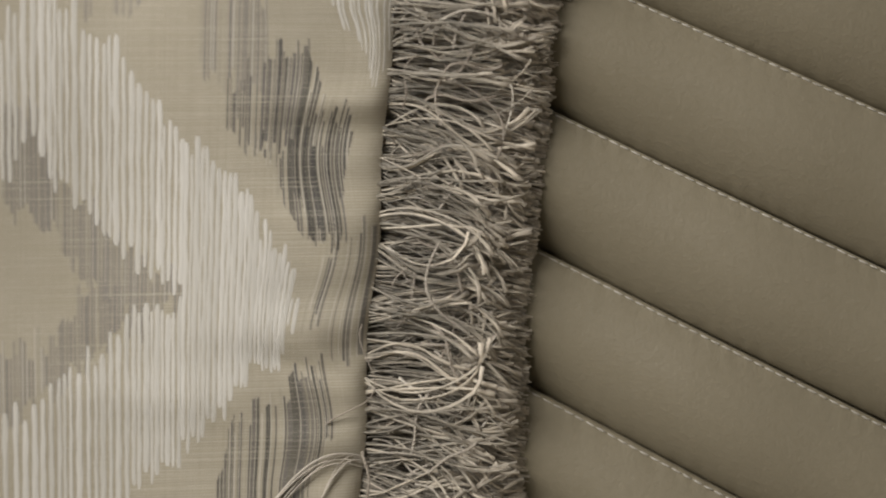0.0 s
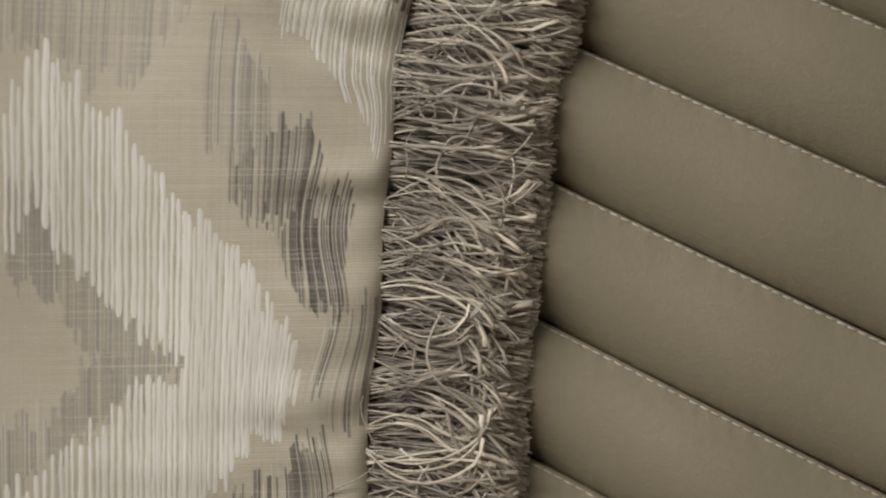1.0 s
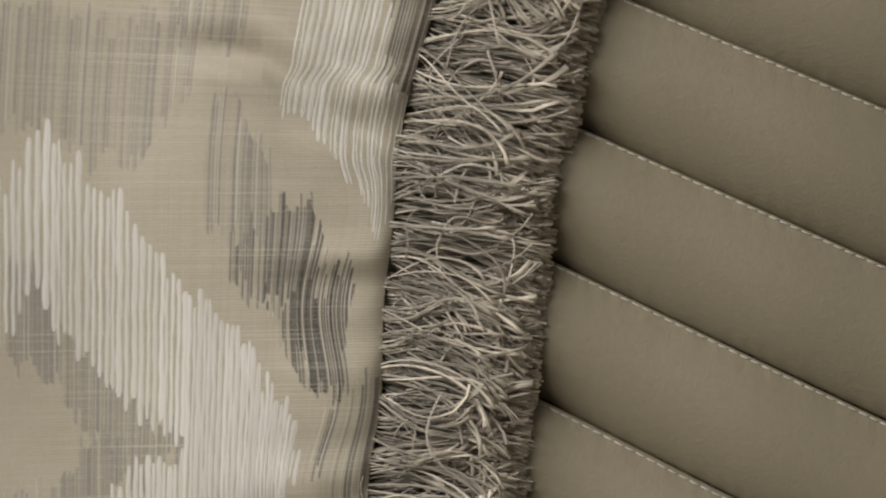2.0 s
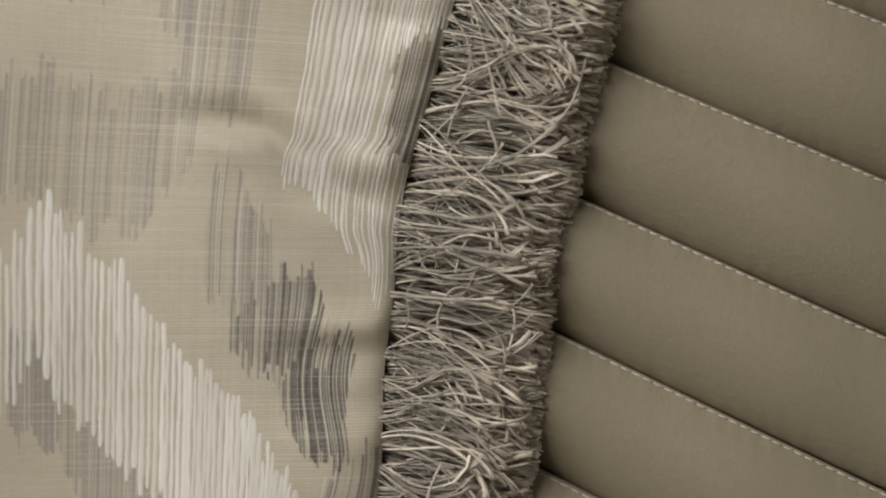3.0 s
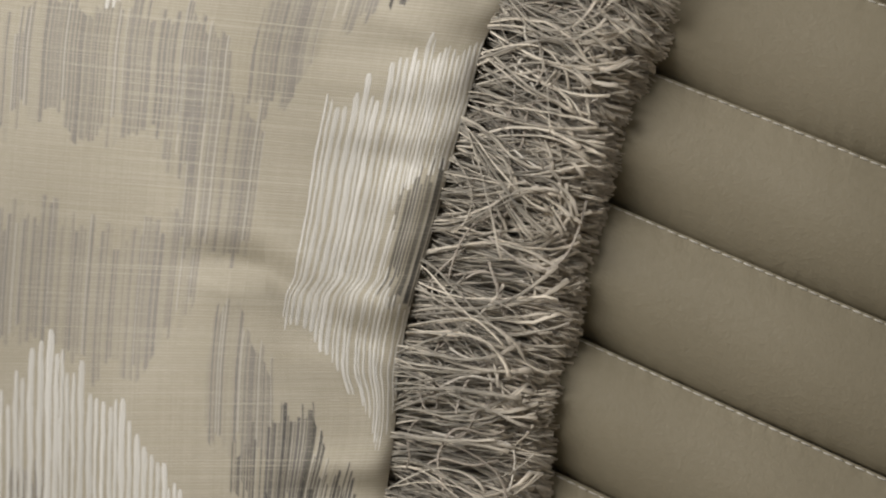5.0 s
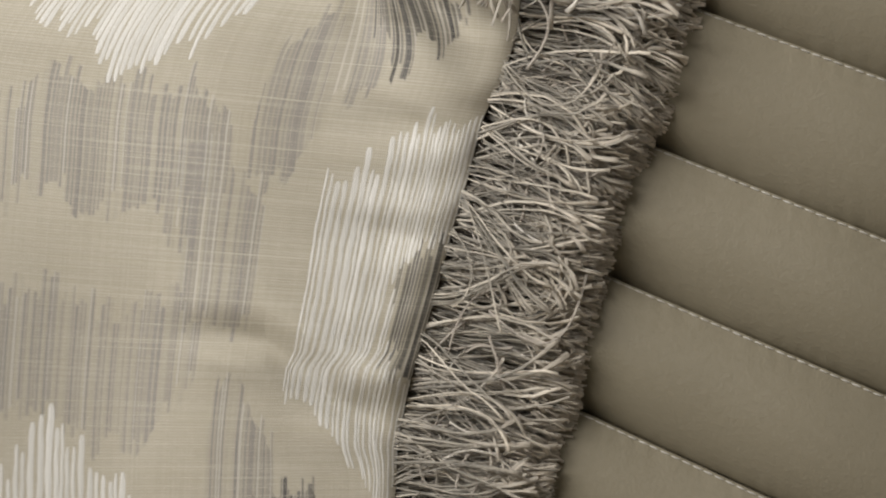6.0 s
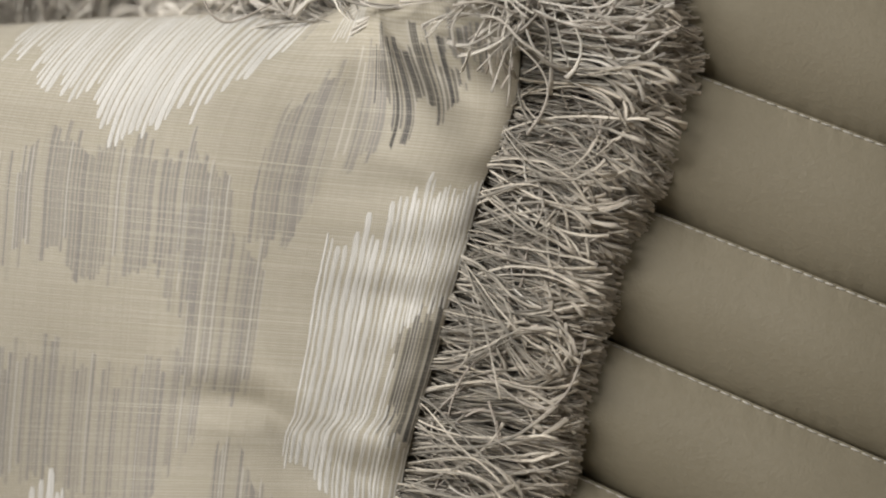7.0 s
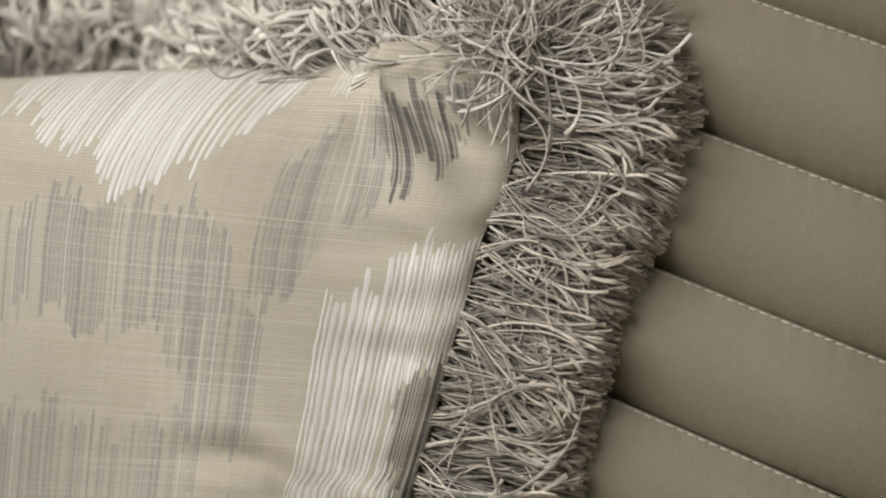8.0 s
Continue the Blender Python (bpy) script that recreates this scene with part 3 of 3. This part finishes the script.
def build_fringe():
    dice = np.random.default_rng(21)
    # the side in view, layer on layer, in tufts
    side = Heap()
    for layer in range(12):
        f = layer / 11
        v = -905.0
        while v < 960:
            tuft = dice.uniform(12, 36)
            loosened = float(smooth((-100 - v) / 250)) * f
            lean = dice.normal(-5, 3 + 9 * f + 6 * loosened)
            pinch = dice.uniform(-0.5, 0.45)
            reach = 1.0 + dice.uniform(-0.07, 0.01) * (0.3 + f)
            bend = dice.normal(-10 * f, 8 + 24 * f + 14 * loosened)
            wave = (dice.uniform(0.06, 0.12 + 0.30 * f), dice.uniform(2.5, 7), dice.uniform(0, 6))
            raise_by = dice.uniform(0.35, 1.3)
            trimmed = dice.uniform(0.12, 0.48) * f if dice.random() > 0.3 else 0.05 * f
            count = max(3, int(tuft / (2.7 + 3.6 * f)))
            for i in range(count):
                q = (i + dice.random()) / count - 0.5
                root = v + tuft * 0.85 * (q + 0.5)
                e, tip = float(knots(EDGE, root)), float(knots(TIPS, root))
                slope = (float(knots(EDGE, root + 30)) - float(knots(EDGE, root - 30))) / 60
                out = math.degrees(math.atan(slope)) * 0.55
                length = (tip - e + 20) * (1.0 - trimmed * dice.uniform(0.6, 1.0)) * reach * (1 + dice.uniform(-0.04, 0.01) * (0.4 + f))
                stray = dice.random() < 0.06
                angle = out + lean + q * pinch * 34 + dice.normal(0, 2 + 2 * f + 14 * f * stray)
                strand(side, dice, (e - 7, root), angle, length, 0.0022 + 0.0086 * f, 0.0028 + 0.0150 * f * raise_by + 0.007 * loosened, bend + dice.normal(0, 4 + 6 * f),
                       0.78 + 0.38 * f, dice.uniform(0, 0.0045) * f, 0.55 + 0.3 * f, 12, (wave[0] * dice.uniform(0.7, 1.3), wave[1], wave[2] + dice.normal(0, 0.35)))
            v += tuft * (0.95 + 1.05 * f)
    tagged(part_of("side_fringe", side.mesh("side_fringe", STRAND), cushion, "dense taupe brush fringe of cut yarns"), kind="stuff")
    # the top
    top = Heap()
    for layer in range(10):
        f = layer / 9
        u = -260.0
        while u < 900:
            root = float(knots(TOP, u))
            strand(top, dice, (u, root + 30 + 45 * dice.random()), 92 + 26 * float(smooth((u - 300) / 200)) + dice.normal(0, 26), dice.uniform(190, 285), 0.005 + 0.008 * f + float(channel_base(u)), 0.002 + 0.015 * f * dice.random() + float(channel_base(u)), dice.normal(0, 70), 1.8, dice.uniform(0, 0.006) * f, 0.7)
            u += dice.uniform(5, 11)
    for i in range(45):
        u = dice.uniform(-200, 880)
        strand(top, dice, (u, float(knots(TOP, u)) + dice.uniform(5, 30)), 90 + dice.normal(0, 50), dice.uniform(90, 230), 0.014 + float(channel_base(u)), 0.014 + 0.012 * dice.random() + float(channel_base(u)), dice.normal(0, 60), 1.6, 0.005)
    tagged(part_of("top_fringe", top.mesh("top_fringe", LIT_STRAND), cushion, "loose taupe brush fringe along the upper edge"), kind="stuff")
    # the tuft at the corner
    corner = Heap()
    for i in range(620):
        a = dice.uniform(-30, 150)
        f = dice.random()
        start = (935 + dice.normal(0, 30), -868 + dice.normal(0, 26))
        strand(corner, dice, start, a, dice.uniform(180, 290) * (1 - 0.25 * f), 0.004 + 0.014 * f, 0.002 + 0.03 * f * dice.random(), dice.normal(0, 45), 1.15, dice.uniform(0, 0.012) * f, 0.8)
    for i in range(150):
        start = (950 + dice.normal(0, 25), -835 + dice.normal(0, 40))
        strand(corner, dice, start, dice.uniform(-25, 45), dice.uniform(180, 245), 0.012, 0.006 + 0.02 * dice.random(), dice.normal(0, 30), 1.25, 0.004, 0.9)
    for i in range(46):
        start = (925 + dice.normal(0, 30), -872 + dice.normal(0, 25))
        strand(corner, dice, start, dice.uniform(120, 300), dice.uniform(90, 200), 0.022, 0.020, dice.normal(0, 60), 1.3, 0.006)
    tagged(part_of("corner_tuft", corner.mesh("corner_tuft", LIT_STRAND), cushion, "splayed tuft of taupe yarn at the corner"), kind="stuff")
    # the sides out of sight
    rest = Heap()
    for i in range(420):
        strand(rest, dice, (600, dice.uniform(960, LOWER)), dice.normal(-4, 12), 280, 0.004 + 0.008 * dice.random(), 0.012 * dice.random() + 0.002, dice.normal(0, 20), 2.2)
        strand(rest, dice, (dice.uniform(RIGHT - WIDE, -250), -846), dice.normal(92, 16), 270, 0.004 + 0.008 * dice.random(), 0.012 * dice.random() + 0.002, dice.normal(0, 20), 2.2)
        strand(rest, dice, (RIGHT - WIDE + 8, dice.uniform(UPPER, LOWER)), dice.normal(180, 12), 270, 0.004 + 0.008 * dice.random(), 0.012 * dice.random() + 0.002, dice.normal(0, 20), 2.2)
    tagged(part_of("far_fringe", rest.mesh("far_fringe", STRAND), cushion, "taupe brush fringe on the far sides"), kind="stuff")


def loose_mesh(dice, twisted):
    """One loose yarn lying along x, toward -y on its upper side."""
    long = dice.uniform(70, 190) * G
    s = np.linspace(0, 1, 64 if twisted else 14)
    z = long * (dice.normal(0, 0.26) * np.sin(np.pi * s) + dice.normal(0, 0.08) * np.sin(2 * np.pi * s + dice.uniform(0, 3)))
    y = -0.003 * np.sin(np.pi * s) * dice.random()
    line = np.stack([long * s, y, z], -1)
    heap = Heap()
    if twisted:
        for side in (0, np.pi):
            a = s * long / 0.0024 * 2 * np.pi + side
            ply = line + 0.0002 * np.stack([0 * a, np.cos(a), np.sin(a)], -1)
            heap.add(*tube(ply, 0.00027, 5), 5)
    else:
        heap.add(*tube(line, 0.00036 * dice.uniform(0.8, 1.25) * (0.8 + 0.5 * s ** 3), 6, dice.uniform(0.5, 0.9), dice.uniform(0, 3)), 6)
    return heap.mesh("strand", LOOSE)


def build_loose():
    dice = np.random.default_rng(5)
    kinds = [loose_mesh(dice, i % 3 == 0) for i in range(36)]

    def lay(me, u, v, h, angle, roll=0.0):
        ob = part_of("strand", me, cushion)
        ob.matrix_basis = Matrix.Translation(at(u, v, h + REST).tolist()) @ pose(0, 0, 0, 0, -angle, 0) @ pose(0, 0, 0, roll, 0, 0)

    for i in range(105):
        v = dice.uniform(-820, 930)
        e, tip = float(knots(EDGE, v)), float(knots(TIPS, v))
        q = dice.uniform(0.02, 0.42)
        angle = dice.choice([dice.normal(4, 22), dice.normal(-58, 18), dice.normal(45, 20)], p=[0.38, 0.44, 0.18])
        lay(kinds[dice.integers(36)], e + q * (tip - e), v, 0.0065 + 0.021 * q + 0.003 * dice.random(), angle, dice.uniform(-30, 30))
    for i in range(45):
        lay(kinds[dice.integers(36)], 930 + dice.normal(0, 60), -870 + dice.normal(0, 40), 0.024 + 0.006 * dice.random(), dice.uniform(-60, 190), dice.uniform(-40, 40))
    # single ones that lie on the cover
    for u, v, h, angle, which in ((640, 785, 0.018, -84, 3), (662, 572, 0.016, -110, 2), (925, -795, 0.024, -108, 5),
                                  (870, -830, 0.022, -95, 4), (880, -800, 0.024, -75, 8), (790, -875, 0.02, 165, 7), (480, -850, 0.024, 160, 9)):
        lay(kinds[which], u, v, h, angle)


def build_stray_tuft():
    """A few strands of the fringe that fell back over the cover."""
    dice = np.random.default_rng(9)
    heap = Heap()
    for i in range(9):
        s = np.linspace(0, 1, 16)
        end_u, end_v = 486 + dice.normal(0, 14) + 60 * (i % 3 == 2), 880 + dice.normal(0, 7)
        u = 646 + (end_u - 646) * s
        v = 812 + dice.normal(0, 5) + (end_v - 812) * s ** 1.7 - 26 * np.sin(np.pi * s) * dice.uniform(0.7, 1.2)
        h = cloth(u + 0.8 * (RIGHT - knots(EDGE, v)), v)[2] + 0.0006 + 0.0016 * np.sin(np.pi * s) * dice.random()
        heap.add(*tube(at(u, v, h), 0.00026 * dice.uniform(0.7, 1.2) * (0.9 + 0.4 * s ** 3), 5, 0.6, dice.uniform(0, 3)), 5)
    part_of("stray_tuft", heap.mesh("stray_tuft", LOOSE), cushion, "fallen pale strands of the fringe")


cushion = tagged(new("cushion"), "tan, grey and ivory ikat cushion with taupe brush fringe", "cushion")
build_cover()
build_fringe()
build_yarns()
build_loose()
build_stray_tuft()


# ---------------------------------------------------------------- stitches of the sofa back
def stitch_mesh():
    s = np.linspace(0, 1, 6)
    line = np.stack([(s - 0.5) * 0.0031, 0.00022 - 0.00034 * np.sin(np.pi * s), 0 * s], -1)
    heap = Heap()
    heap.add(*tube(line, 0.00027 * np.array([0.55, 0.95, 1, 1, 0.95, 0.55]), 6), 6)
    return heap.mesh("stitch", STITCH)


one_stitch = stitch_mesh()
for k in range(0, 8):
    u = 880.0 + 7 * k
    while u < 1640:
        if float(knots(TIPS, seam(k, u))) - 70 < u:
            a, b = at([u - 8, u + 8], seam(k, [u - 8, u + 8]) + 5, channel_height(k, [u - 8, u + 8], 0.02) + 0.00012)
            ob = part_of("stitch", one_stitch, sofa)
            d = Vector(b - a)
            ob.matrix_basis = Matrix.Translation(((a + b) / 2).tolist()) @ pose(0, 0, 0, 0, -math.degrees(math.atan2(d.z, d.x)) + random.uniform(-2, 2), math.degrees(math.atan2(d.y, d.x)))
        u += 19.2
